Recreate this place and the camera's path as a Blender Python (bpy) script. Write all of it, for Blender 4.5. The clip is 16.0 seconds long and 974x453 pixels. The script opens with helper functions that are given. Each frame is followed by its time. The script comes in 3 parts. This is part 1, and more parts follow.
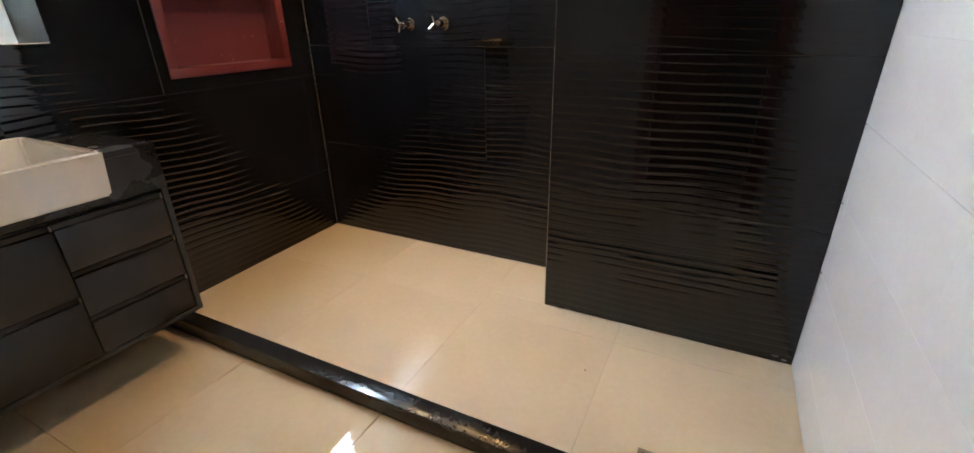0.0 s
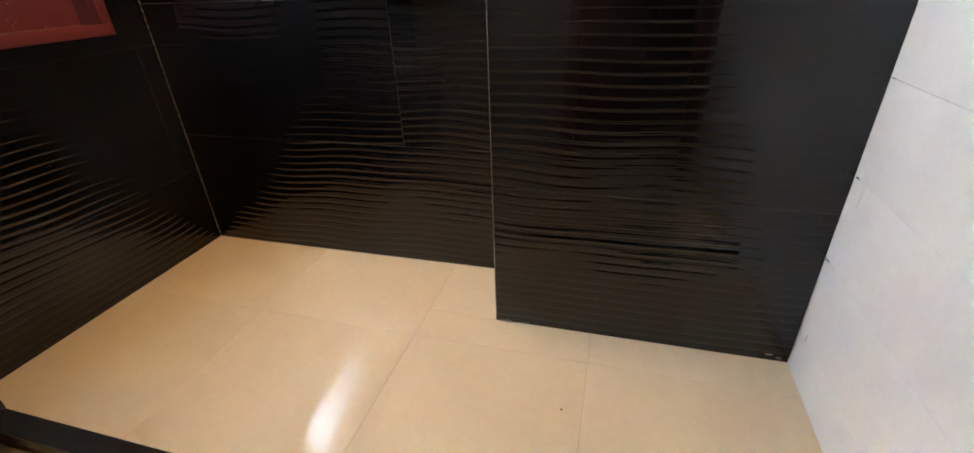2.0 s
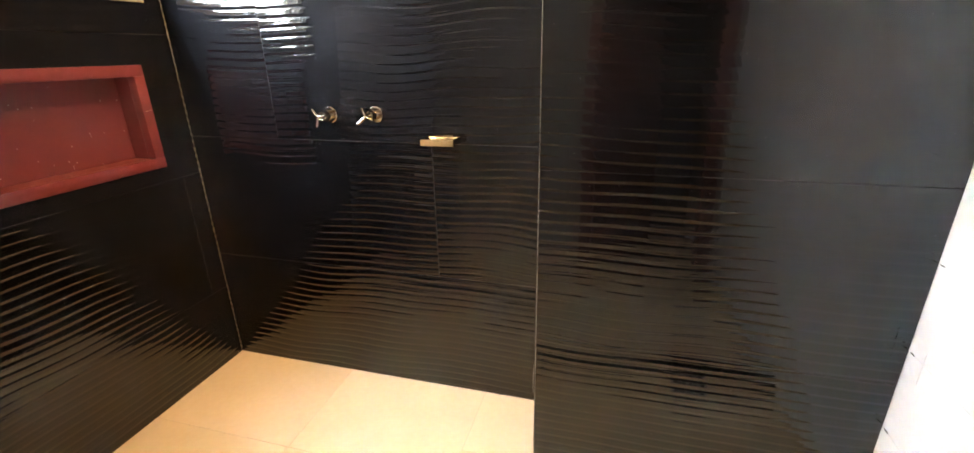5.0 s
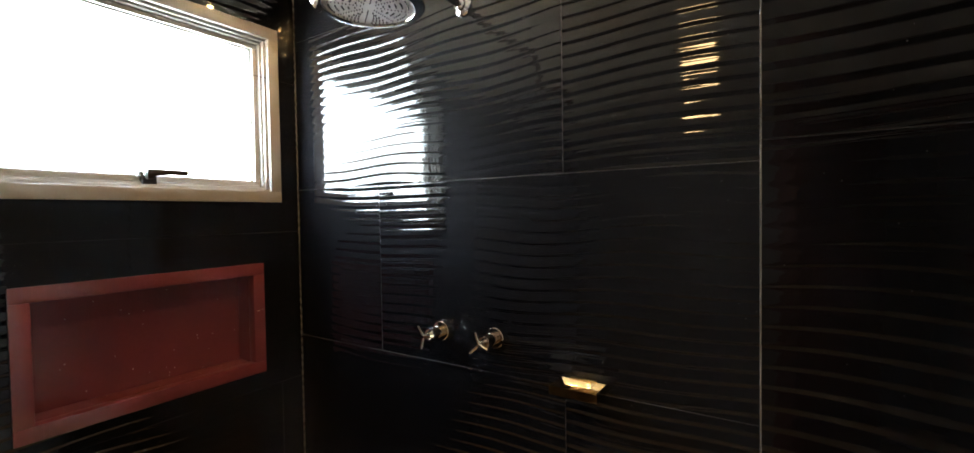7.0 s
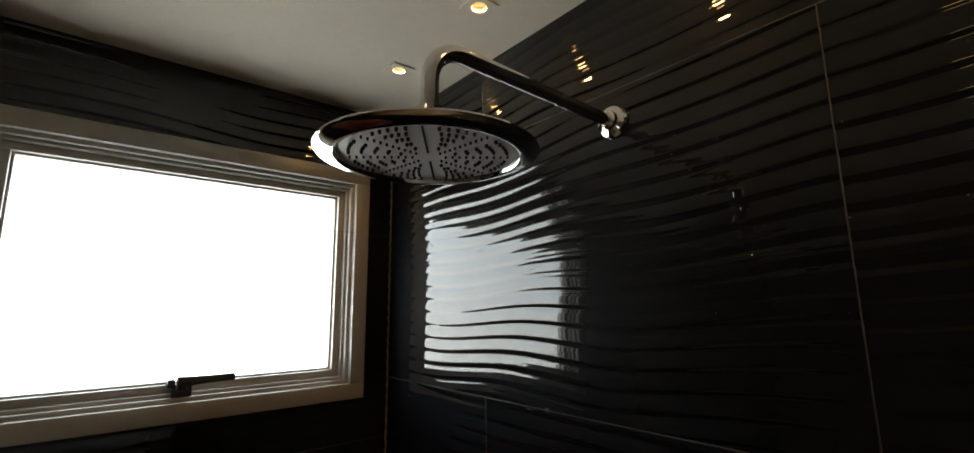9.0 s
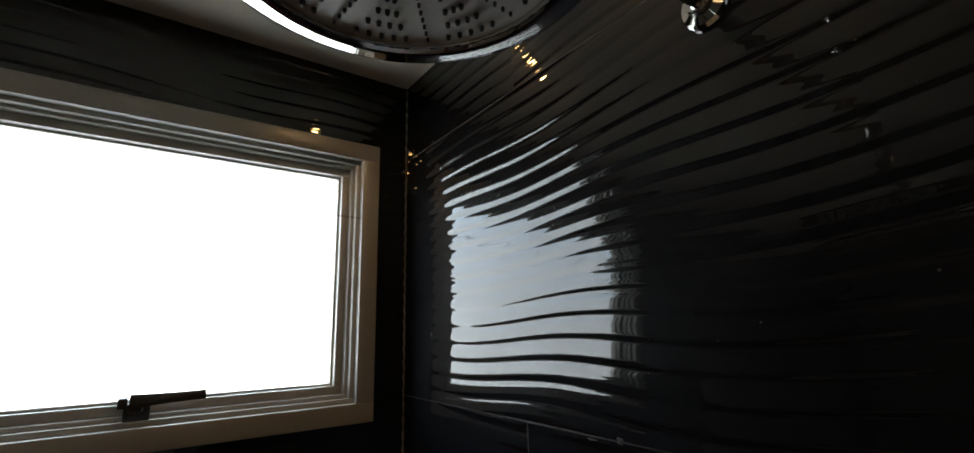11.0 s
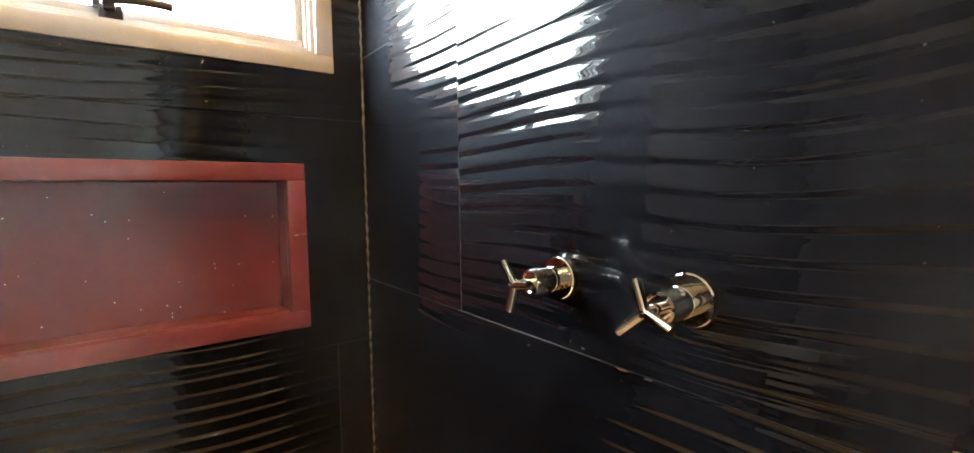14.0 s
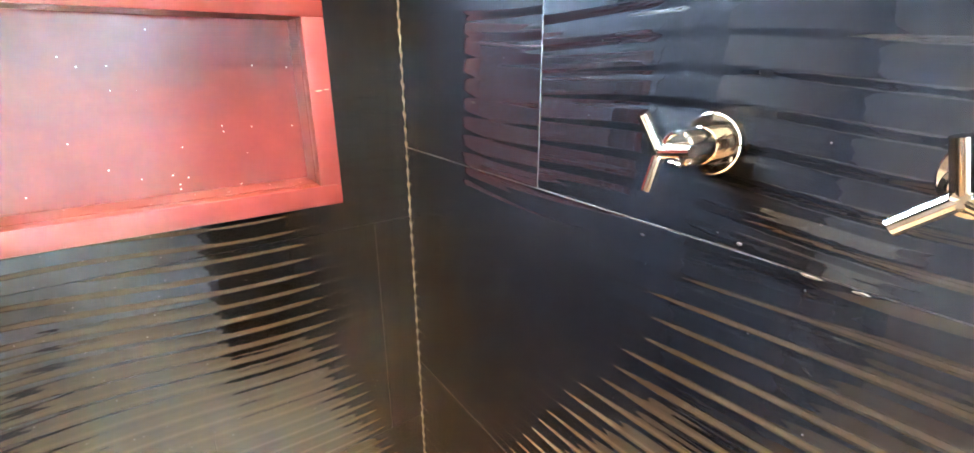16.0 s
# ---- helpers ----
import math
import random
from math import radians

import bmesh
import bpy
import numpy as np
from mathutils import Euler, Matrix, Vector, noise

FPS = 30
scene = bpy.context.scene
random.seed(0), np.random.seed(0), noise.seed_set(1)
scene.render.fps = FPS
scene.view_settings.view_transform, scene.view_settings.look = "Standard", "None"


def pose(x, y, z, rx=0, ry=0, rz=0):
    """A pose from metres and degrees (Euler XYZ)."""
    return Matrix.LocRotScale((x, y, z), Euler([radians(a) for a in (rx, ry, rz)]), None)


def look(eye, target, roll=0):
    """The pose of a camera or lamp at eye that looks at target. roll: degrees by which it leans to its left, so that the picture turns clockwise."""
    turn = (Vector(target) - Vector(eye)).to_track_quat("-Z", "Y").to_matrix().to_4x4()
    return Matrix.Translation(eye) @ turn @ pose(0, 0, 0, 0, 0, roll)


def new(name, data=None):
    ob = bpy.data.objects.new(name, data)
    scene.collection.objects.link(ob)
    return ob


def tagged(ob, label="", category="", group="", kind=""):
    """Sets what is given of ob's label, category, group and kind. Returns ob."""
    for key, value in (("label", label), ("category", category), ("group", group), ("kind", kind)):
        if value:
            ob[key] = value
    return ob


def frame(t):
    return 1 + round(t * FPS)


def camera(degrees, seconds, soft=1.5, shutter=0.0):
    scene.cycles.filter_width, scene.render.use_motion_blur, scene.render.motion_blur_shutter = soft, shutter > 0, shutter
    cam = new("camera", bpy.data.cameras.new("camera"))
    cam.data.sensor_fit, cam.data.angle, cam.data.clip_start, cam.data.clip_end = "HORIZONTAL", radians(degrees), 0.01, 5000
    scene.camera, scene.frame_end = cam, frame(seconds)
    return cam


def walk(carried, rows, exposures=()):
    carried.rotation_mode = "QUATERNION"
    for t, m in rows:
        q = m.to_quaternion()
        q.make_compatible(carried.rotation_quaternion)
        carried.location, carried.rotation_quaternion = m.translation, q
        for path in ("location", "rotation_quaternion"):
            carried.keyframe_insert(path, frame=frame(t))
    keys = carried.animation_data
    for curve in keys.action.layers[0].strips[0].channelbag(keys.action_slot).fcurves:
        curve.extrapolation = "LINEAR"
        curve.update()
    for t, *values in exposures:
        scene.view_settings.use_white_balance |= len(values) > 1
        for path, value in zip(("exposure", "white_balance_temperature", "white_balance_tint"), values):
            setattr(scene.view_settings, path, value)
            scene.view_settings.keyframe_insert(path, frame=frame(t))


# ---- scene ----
cam = camera(92.2, 16.0)
PATH = [
    (0, (2.141, -2.074, 1.192), (1.315, -0.439, 0.388), -1.0),
    (0.5, (2.073, -2.018, 1.135), (1.403, -0.337, 0.283), -1.0),
    (1, (2.067, -1.876, 1.135), (1.486, -0.186, 0.237), -1.8),
    (1.5, (2.016, -1.768, 1.179), (1.494, -0.093, 0.219), -2.4),
    (2, (1.916, -1.663, 1.143), (1.423, 0.026, 0.192), -2.3),
    (2.5, (1.847, -1.586, 1.172), (1.369, 0.087, 0.185), -3.0),
    (3, (1.791, -1.584, 1.212), (1.339, 0.094, 0.221), -2.9),
    (5.3, (1.738, -1.606, 1.412), (1.217, 0.231, 0.814), -0.9),
    (5.5, (1.708, -1.586, 1.424), (1.185, 0.273, 0.902), -1.2),
    (6, (1.729, -1.409, 1.457), (1.052, 0.447, 1.145), -1.3),
    (6.5, (1.704, -1.246, 1.476), (0.824, 0.544, 1.317), -1.0),
    (7, (1.586, -1.121, 1.536), (0.5, 0.558, 1.482), -0.9),
    (7.5, (1.516, -1.069, 1.573), (0.32, 0.532, 1.662), -0.8),
    (8, (1.401, -0.926, 1.656), (0.129, 0.611, 1.791), -1.0),
    (8.5, (1.274, -0.735, 1.753), (-0.114, 0.689, 1.969), -1.0),
    (9, (1.238, -0.662, 1.823), (-0.274, 0.602, 2.167), -0.7),
    (9.2, (1.201, -0.651, 1.852), (-0.332, 0.572, 2.242), -0.6),
    (11.5, (1.023, -0.474, 1.694), (-0.582, 0.646, 2.106), -1.2),
    (12, (1.037, -0.481, 1.542), (-0.599, 0.642, 1.793), -0.4),
    (12.5, (1.094, -0.484, 1.452), (-0.562, 0.621, 1.638), 0.7),
    (13, (1.138, -0.495, 1.386), (-0.501, 0.644, 1.516), 0.2),
    (13.5, (1.155, -0.479, 1.343), (-0.483, 0.668, 1.365), -0.1),
    (14, (1.15, -0.469, 1.303), (-0.452, 0.719, 1.152), -0.8),
    (14.5, (1.144, -0.449, 1.286), (-0.431, 0.739, 0.956), -1.5),
    (15, (1.121, -0.431, 1.266), (-0.418, 0.761, 0.809), -1.9),
    (15.5, (1.08, -0.446, 1.259), (-0.418, 0.73, 0.647), -1.7),
    (16, (0.937, -0.438, 1.255), (-0.614, 0.638, 0.595), -0.2),
]
walk(cam, [(t, look(eye, target, roll)) for t, eye, target, roll in PATH],
     [(0, 1.28, 6350, 13), (1.5, 1.32, 6600, 14), (3.2, 1.5, 7000, 15), (5.3, 2.45, 6900, 15), (6.0, 2.2, 6750, 13), (6.6, 1.3, 6500, 12), (7.0, 0.5, 6500, 11), (7.5, -0.4, 6700, 11),
      (8.0, -0.95, 7000, 12), (8.5, -1.4, 7100, 12), (9.0, -1.8, 7150, 12), (11.5, -2.15, 6550, 11), (12.5, -2.15, 6700, 11), (13.0, -1.15, 6700, 12),
      (13.5, 0.1, 6650, 13), (14.0, 1.85, 6450, 12), (14.5, 3.3, 6000, 10), (15.0, 4.1, 5800, 10), (16.0, 4.25, 5550, 9)])

# ---------------------------------------------------------------- light
world = bpy.data.worlds.new("sky")
scene.world = world
world.use_nodes = True
wn = world.node_tree
sky = wn.nodes.new("ShaderNodeTexSky")
sky.sky_type = "NISHITA"
sky.sun_disc = False
sky.sun_elevation = radians(52)
sky.sun_rotation = radians(90)
wn.nodes["Background"].inputs["Strength"].default_value = 0.1
wn.links.new(sky.outputs[0], wn.nodes["Background"].inputs["Color"])

sun = new("sun", bpy.data.lights.new("sun", "SUN"))
sun.data.energy, sun.data.angle, sun.data.color = 3.0, radians(0.5), (1.0, 0.95, 0.88)
sun.matrix_world = look((6, -1, 8), (0, -1, 0.3))

WARM = (1.0, 0.58, 0.20)
DOWNLIGHTS = [(0.297, -0.147), (0.606, -0.147), (0.915, -0.147), (1.224, -0.147)]
PANEL = (1.229, -1.24)
CEIL = 2.396


def lamp(name, x, y, z, size, watts, colour, shape="DISK", spread=150):
    data = bpy.data.lights.new(name, "AREA")
    data.shape, data.size, data.energy, data.color, data.spread = shape, size, watts, colour, radians(spread)
    ob = new(name, data)
    ob.matrix_world = pose(x, y, z)
    return ob


for dx, dy in DOWNLIGHTS:
    lamp("downlight_lamp", dx, dy, CEIL + 0.004, 0.020, 1.25, WARM, spread=150)
lamp("panel_lamp", PANEL[0], PANEL[1], CEIL - 0.020, 0.15, 1.4, (1.0, 0.66, 0.32), "SQUARE", 165)


# ---------------------------------------------------------------- materials
def material(name):
    m = bpy.data.materials.new(name)
    m.use_nodes = True
    return m, m.node_tree.nodes, m.node_tree.links, m.node_tree.nodes["Principled BSDF"]


def surface(name, low, high, rough=0.5, scale=6.0, grain=60.0, metal=0.0, bump=0.0, rough_var=0.05, spec=0.5, random_amount=0.0):
    """Two colours mixed by a broad and a fine noise, with a little relief."""
    m, n, l, b = material(name)
    co = n.new("ShaderNodeTexCoord")
    broad = n.new("ShaderNodeTexNoise")
    broad.inputs["Scale"].default_value = scale
    broad.inputs["Detail"].default_value = 4
    fine = n.new("ShaderNodeTexNoise")
    fine.inputs["Scale"].default_value = grain
    fine.inputs["Detail"].default_value = 3
    l.new(co.outputs["Object"], broad.inputs["Vector"])
    l.new(co.outputs["Object"], fine.inputs["Vector"])
    add = n.new("ShaderNodeMath")
    add.operation = "MULTIPLY_ADD"
    add.inputs[1].default_value = 0.4
    l.new(fine.outputs["Fac"], add.inputs[0])
    l.new(broad.outputs["Fac"], add.inputs[2])
    sub = n.new("ShaderNodeMath")
    sub.operation = "SUBTRACT"
    sub.inputs[1].default_value = 0.2
    l.new(add.outputs[0], sub.inputs[0])
    last = sub
    if random_amount:
        info = n.new("ShaderNodeObjectInfo")
        ra = n.new("ShaderNodeMath")
        ra.operation = "MULTIPLY_ADD"
        ra.inputs[1].default_value = random_amount
        l.new(info.outputs["Random"], ra.inputs[0])
        l.new(sub.outputs[0], ra.inputs[2])
        last = ra
    ramp = n.new("ShaderNodeValToRGB")
    ramp.color_ramp.elements[0].position, ramp.color_ramp.elements[1].position = 0.3, 0.7
    ramp.color_ramp.elements[0].color, ramp.color_ramp.elements[1].color = (*low, 1), (*high, 1)
    l.new(last.outputs[0], ramp.inputs["Fac"])
    l.new(ramp.outputs["Color"], b.inputs["Base Color"])
    mr = n.new("ShaderNodeMapRange")
    mr.inputs["To Min"].default_value = max(0.0, rough - rough_var)
    mr.inputs["To Max"].default_value = rough + rough_var
    l.new(broad.outputs["Fac"], mr.inputs["Value"])
    l.new(mr.outputs["Result"], b.inputs["Roughness"])
    b.inputs["Metallic"].default_value = metal
    b.inputs["Specular IOR Level"].default_value = spec
    if bump:
        bp = n.new("ShaderNodeBump")
        bp.inputs["Strength"].default_value = bump
        bp.inputs["Distance"].default_value = 0.002
        l.new(fine.outputs["Fac"], bp.inputs["Height"])
        l.new(bp.outputs["Normal"], b.inputs["Normal"])
    return m


def specked(name, low, high, speck, rough, size, amount, spec=0.5):
    """Polished stone with scattered bright grains."""
    m = surface(name, low, high, rough, 5, 90, rough_var=0.04, spec=spec)
    n, l = m.node_tree.nodes, m.node_tree.links
    b = n["Principled BSDF"]
    base = b.inputs["Base Color"].links[0].from_socket
    co = n.new("ShaderNodeTexCoord")
    vo = n.new("ShaderNodeTexVoronoi")
    vo.inputs["Scale"].default_value = 1 / size
    l.new(co.outputs["Object"], vo.inputs["Vector"])
    near = n.new("ShaderNodeMath")
    near.operation = "LESS_THAN"
    near.inputs[1].default_value = 0.16
    l.new(vo.outputs["Distance"], near.inputs[0])
    pick = n.new("ShaderNodeSeparateColor")
    l.new(vo.outputs["Color"], pick.inputs[0])
    some = n.new("ShaderNodeMath")
    some.operation = "LESS_THAN"
    some.inputs[1].default_value = amount
    l.new(pick.outputs[0], some.inputs[0])
    both = n.new("ShaderNodeMath")
    both.operation = "MULTIPLY"
    l.new(near.outputs[0], both.inputs[0])
    l.new(some.outputs[0], both.inputs[1])
    mix = n.new("ShaderNodeMix")
    mix.data_type = "RGBA"
    l.new(both.outputs[0], mix.inputs["Factor"])
    l.new(base, mix.inputs["A"])
    mix.inputs["B"].default_value = (*speck, 1)
    l.new(mix.outputs["Result"], b.inputs["Base Color"])
    return m


def glowing(name, colour, strength):
    m, n, l, b = material(name)
    b.inputs["Base Color"].default_value = (0.8, 0.8, 0.8, 1)
    b.inputs["Emission Color"].default_value = (*colour, 1)
    b.inputs["Emission Strength"].default_value = strength
    return m


M_BLACK = specked("black_wave_tile", (0.0024, 0.0024, 0.0028), (0.0042, 0.0042, 0.0048), (0.11, 0.105, 0.10), 0.5, 0.0065, 0.014, spec=0.035)
_b = M_BLACK.node_tree.nodes["Principled BSDF"]
_b.inputs["Coat Weight"].default_value = 1.0
_b.inputs["Coat Roughness"].default_value = 0.028
_b.inputs["Coat IOR"].default_value = 1.53
M_GROUT = surface("pale_grout", (0.15, 0.14, 0.125), (0.30, 0.28, 0.25), 0.85, 9, 300, bump=0.5)
M_DARKGROUT = surface("dark_grout", (0.008, 0.008, 0.008), (0.04, 0.038, 0.035), 0.85, 7, 300, bump=0.5)
M_JOINT = surface("worn_grout", (0.022, 0.020, 0.018), (0.105, 0.098, 0.088), 0.85, 11, 300, bump=0.5)
M_SMEAR = surface("dried_grout", (0.04, 0.037, 0.033), (0.11, 0.10, 0.09), 0.85, 60, 300, bump=0.5)
M_BEAD = surface("corner_sealant", (0.10, 0.095, 0.083), (0.20, 0.187, 0.165), 0.9, 9, 260, bump=0.3)
M_FLOOR = surface("cream_porcelain", (0.66, 0.525, 0.355), (0.72, 0.585, 0.41), 0.0, 1.6, 40, rough_var=0.0, spec=0.9, random_amount=0.035)
M_FGROUT = surface("beige_grout", (0.46, 0.385, 0.28), (0.55, 0.47, 0.35), 0.8, 20, 200)
M_WHITE = surface("white_wall_tile", (0.74, 0.75, 0.76), (0.80, 0.81, 0.82), 0.11, 2, 60, rough_var=0.03, random_amount=0.012)
M_WGROUT = surface("white_grout", (0.62, 0.63, 0.64), (0.70, 0.71, 0.72), 0.8, 20, 200)
M_PLASTER = surface("painted_plaster", (0.34, 0.33, 0.315), (0.40, 0.39, 0.375), 0.9, 2, 120, bump=0.15)
M_CEIL = surface("ceiling_paint", (0.66, 0.575, 0.455), (0.71, 0.625, 0.505), 0.92, 1.2, 140, bump=0.12)
M_RED = specked("red_quartz", (0.150, 0.030, 0.032), (0.182, 0.038, 0.041), (0.9, 0.87, 0.85), 0.14, 0.014, 0.09)
_b = M_RED.node_tree.nodes["Principled BSDF"]
_b.inputs["Coat Weight"].default_value = 1.0
_b.inputs["Coat Roughness"].default_value = 0.3
_b.inputs["Coat IOR"].default_value = 1.5
M_GRANITE = specked("black_granite", (0.010, 0.009, 0.009), (0.030, 0.027, 0.025), (0.12, 0.11, 0.10), 0.27, 0.006, 0.10)
M_KERB = specked("polished_black_granite", (0.012, 0.011, 0.0105), (0.030, 0.027, 0.025), (0.13, 0.12, 0.11), 0.17, 0.005, 0.12)
M_CHROME = surface("polished_chrome", (0.78, 0.76, 0.73), (0.84, 0.82, 0.79), 0.06, 8, 80, metal=1.0, rough_var=0.02)
# chrome of the valves, tinted with the warm light it reflects
M_TAP = surface("chrome_warm_reflection", (0.60, 0.53, 0.43), (0.66, 0.59, 0.48), 0.06, 8, 80, metal=1.0, rough_var=0.02)
# chrome of the dish, the warm floor's golden reflection put into its colour
M_DISH = surface("chrome_gold_reflection", (0.64, 0.49, 0.27), (0.70, 0.55, 0.32), 0.07, 8, 80, metal=1.0, rough_var=0.02)
M_ALU = surface("champagne_aluminium", (0.40, 0.37, 0.32), (0.46, 0.43, 0.37), 0.38, 4, 220, metal=0.25, rough_var=0.05)
M_LACQUER = surface("charcoal_lacquer", (0.011, 0.0112, 0.0115), (0.016, 0.0162, 0.0165), 0.34, 3, 120, rough_var=0.05)
M_RECESS = surface("black_profile", (0.006, 0.006, 0.006), (0.010, 0.010, 0.010), 0.4, 6, 80)
M_CERAMIC = surface("white_ceramic", (0.76, 0.74, 0.70), (0.80, 0.78, 0.74), 0.10, 3, 40, rough_var=0.03)
M_FACE = surface("spray_face", (0.58, 0.56, 0.52), (0.66, 0.64, 0.60), 0.42, 10, 150, metal=0.2)
M_RUBBER = surface("nozzle_rubber", (0.02, 0.02, 0.02), (0.04, 0.04, 0.04), 0.6, 20, 200)
M_HANDLE = surface("dark_handle", (0.050, 0.048, 0.045), (0.075, 0.071, 0.066), 0.35, 10, 150, metal=0.3)
M_WOOD = surface("reddish_wood", (0.15, 0.050, 0.034), (0.24, 0.085, 0.058), 0.3, 4, 60)
M_GREYMETAL = surface("brushed_steel", (0.30, 0.28, 0.26), (0.40, 0.38, 0.35), 0.3, 12, 200, metal=1.0)
M_OUTSIDE = surface("white_stucco", (0.74, 0.74, 0.73), (0.82, 0.82, 0.81), 0.9, 1, 30, bump=0.2)
M_BULB = glowing("lamp_glow", (1.0, 0.58, 0.18), 4.0)
M_DIFFUSER = glowing("panel_glow", (1.0, 0.64, 0.26), 11)
M_BACKDROP = glowing("bright_sky", (0.55, 0.78, 1.0), 19.5)
# hazy white towards the horizon, pale blue above
_n, _l = M_BACKDROP.node_tree.nodes, M_BACKDROP.node_tree.links
_g = _n.new("ShaderNodeNewGeometry")
_z = _n.new("ShaderNodeSeparateXYZ")
_l.new(_g.outputs["Position"], _z.inputs[0])
_m = _n.new("ShaderNodeMapRange")
_m.inputs["From Min"].default_value, _m.inputs["From Max"].default_value = 2.2, 5.0
_l.new(_z.outputs["Z"], _m.inputs["Value"])
_c = _n.new("ShaderNodeMix")
_c.data_type = "RGBA"
_c.inputs["A"].default_value = (0.92, 0.98, 1.0, 1)
_c.inputs["B"].default_value = (0.64, 0.81, 1.0, 1)
_l.new(_m.outputs["Result"], _c.inputs["Factor"])
_l.new(_c.outputs["Result"], _n["Principled BSDF"].inputs["Emission Color"])

M_MIRROR, _n, _l, _b = material("silvered_mirror")
_b.inputs["Base Color"].default_value = (0.88, 0.89, 0.89, 1)
_b.inputs["Metallic"].default_value = 1
_b.inputs["Roughness"].default_value = 0.01

M_GLASS, _n, _l, _b = material("window_glass")
_t = _n.new("ShaderNodeBsdfTransparent")
_t.inputs["Color"].default_value = (0.96, 0.98, 0.98, 1)
_g = _n.new("ShaderNodeBsdfGlossy")
_g.inputs["Roughness"].default_value = 0.02
_m = _n.new("ShaderNodeMixShader")
_m.inputs[0].default_value = 0.06
_l.new(_t.outputs[0], _m.inputs[1])
_l.new(_g.outputs[0], _m.inputs[2])
_l.new(_m.outputs[0], _n["Material Output"].inputs["Surface"])


# ---------------------------------------------------------------- building blocks
def mesh_of(name, bm, mat, smooth=False):
    bmesh.ops.recalc_face_normals(bm, faces=bm.faces)
    me = bpy.data.meshes.new(name)
    bm.to_mesh(me)
    bm.free()
    me.materials.append(mat)
    if smooth:
        for p in me.polygons:
            p.use_smooth = True
        me.set_sharp_from_angle(angle=radians(35))
    return me


def part(name, bm, mat, parent, label="", smooth=True):
    ob = new(name, mesh_of(name, bm, mat, smooth))
    ob.parent = parent
    if label:
        tagged(ob, label)
    return ob


def solid(name, bm, mat, label, category, kind="", group="", smooth=True):
    ob = new(name, mesh_of(name, bm, mat, smooth))
    return tagged(ob, label, category, group, kind)


def empty(name, label, category, at=(0, 0, 0), kind="", group=""):
    ob = new(name)
    ob.location = at
    ob.empty_display_size = 0.05
    return tagged(ob, label, category, group, kind)


def box(bm, x0, x1, y0, y1, z0, z1, bevel=0.0, segments=2):
    made = bmesh.ops.create_cube(bm, size=1)["verts"]
    for v in made:
        v.co = Vector((x0 + (v.co.x + 0.5) * (x1 - x0), y0 + (v.co.y + 0.5) * (y1 - y0), z0 + (v.co.z + 0.5) * (z1 - z0)))
    if bevel:
        edges = list({e for v in made for e in v.link_edges})
        bmesh.ops.bevel(bm, geom=edges, offset=bevel, segments=segments, affect="EDGES", profile=0.5)
    return bm


def boxes(*rows, bevel=0.0):
    bm = bmesh.new()
    for r in rows:
        box(bm, *r, bevel=bevel)
    return bm


def lathe(bm, profile, origin, axis="Z", steps=40):
    """Turns (radius, height) pairs round an axis."""
    rings = []
    for r, h in profile:
        ring = []
        for i in range(steps):
            a = 2 * math.pi * i / steps
            c, s = r * math.cos(a), r * math.sin(a)
            p = {"Z": (c, s, h), "Y": (c, h, s), "X": (h, c, s)}[axis]
            ring.append(bm.verts.new(Vector(origin) + Vector(p)))
        rings.append(ring)
    for a, b in zip(rings, rings[1:]):
        for i in range(steps):
            bm.faces.new((a[i], a[(i + 1) % steps], b[(i + 1) % steps], b[i]))
    for ring in (rings[0], rings[-1]):
        if (ring[0].co - ring[steps // 2].co).length > 1e-5:
            bm.faces.new(ring)
    return bm


def tube(bm, path, radius, steps=20):
    """A round pipe along a list of points, with closed ends."""
    pts = [Vector(p) for p in path]
    rings = []
    side = None
    for i, p in enumerate(pts):
        d = (pts[min(i + 1, len(pts) - 1)] - pts[max(i - 1, 0)]).normalized()
        if side is None:
            side = d.orthogonal().normalized()
        side = (side - d * side.dot(d)).normalized()
        up = d.cross(side)
        rings.append([bm.verts.new(p + radius * (side * math.cos(2 * math.pi * k / steps) + up * math.sin(2 * math.pi * k / steps))) for k in range(steps)])
    for a, b in zip(rings, rings[1:]):
        for k in range(steps):
            bm.faces.new((a[k], a[(k + 1) % steps], b[(k + 1) % steps], b[k]))
    bm.faces.new(rings[0])
    bm.faces.new(rings[-1])
    return bm


def frame_boxes(x0, x1, ya, yb, za, zb, w, bevel=0.0):
    """Four mitre-free bars round an opening in a wall that faces +x; ya < yb and za < zb are the outer edges."""
    return boxes((x0, x1, ya, yb, zb - w, zb), (x0, x1, ya, yb, za, za + w),
                 (x0, x1, ya, ya + w, za + w, zb - w), (x0, x1, yb - w, yb, za + w, zb - w), bevel=bevel)


# ---------------------------------------------------------------- wave tiles
WAVE = 0.0315
RELIEF = 0.00096
ripples = np.random.RandomState(7)
BEND = [(ripples.uniform(0.8, 1.7), ripples.uniform(1.5, 5.0), ripples.uniform(-4, 4), ripples.uniform(0, 6.28)) for _ in range(5)]
BEND += [(ripples.uniform(0.32, 0.60), ripples.uniform(7, 15), ripples.uniform(-14, 14), ripples.uniform(0, 6.28)) for _ in range(4)]
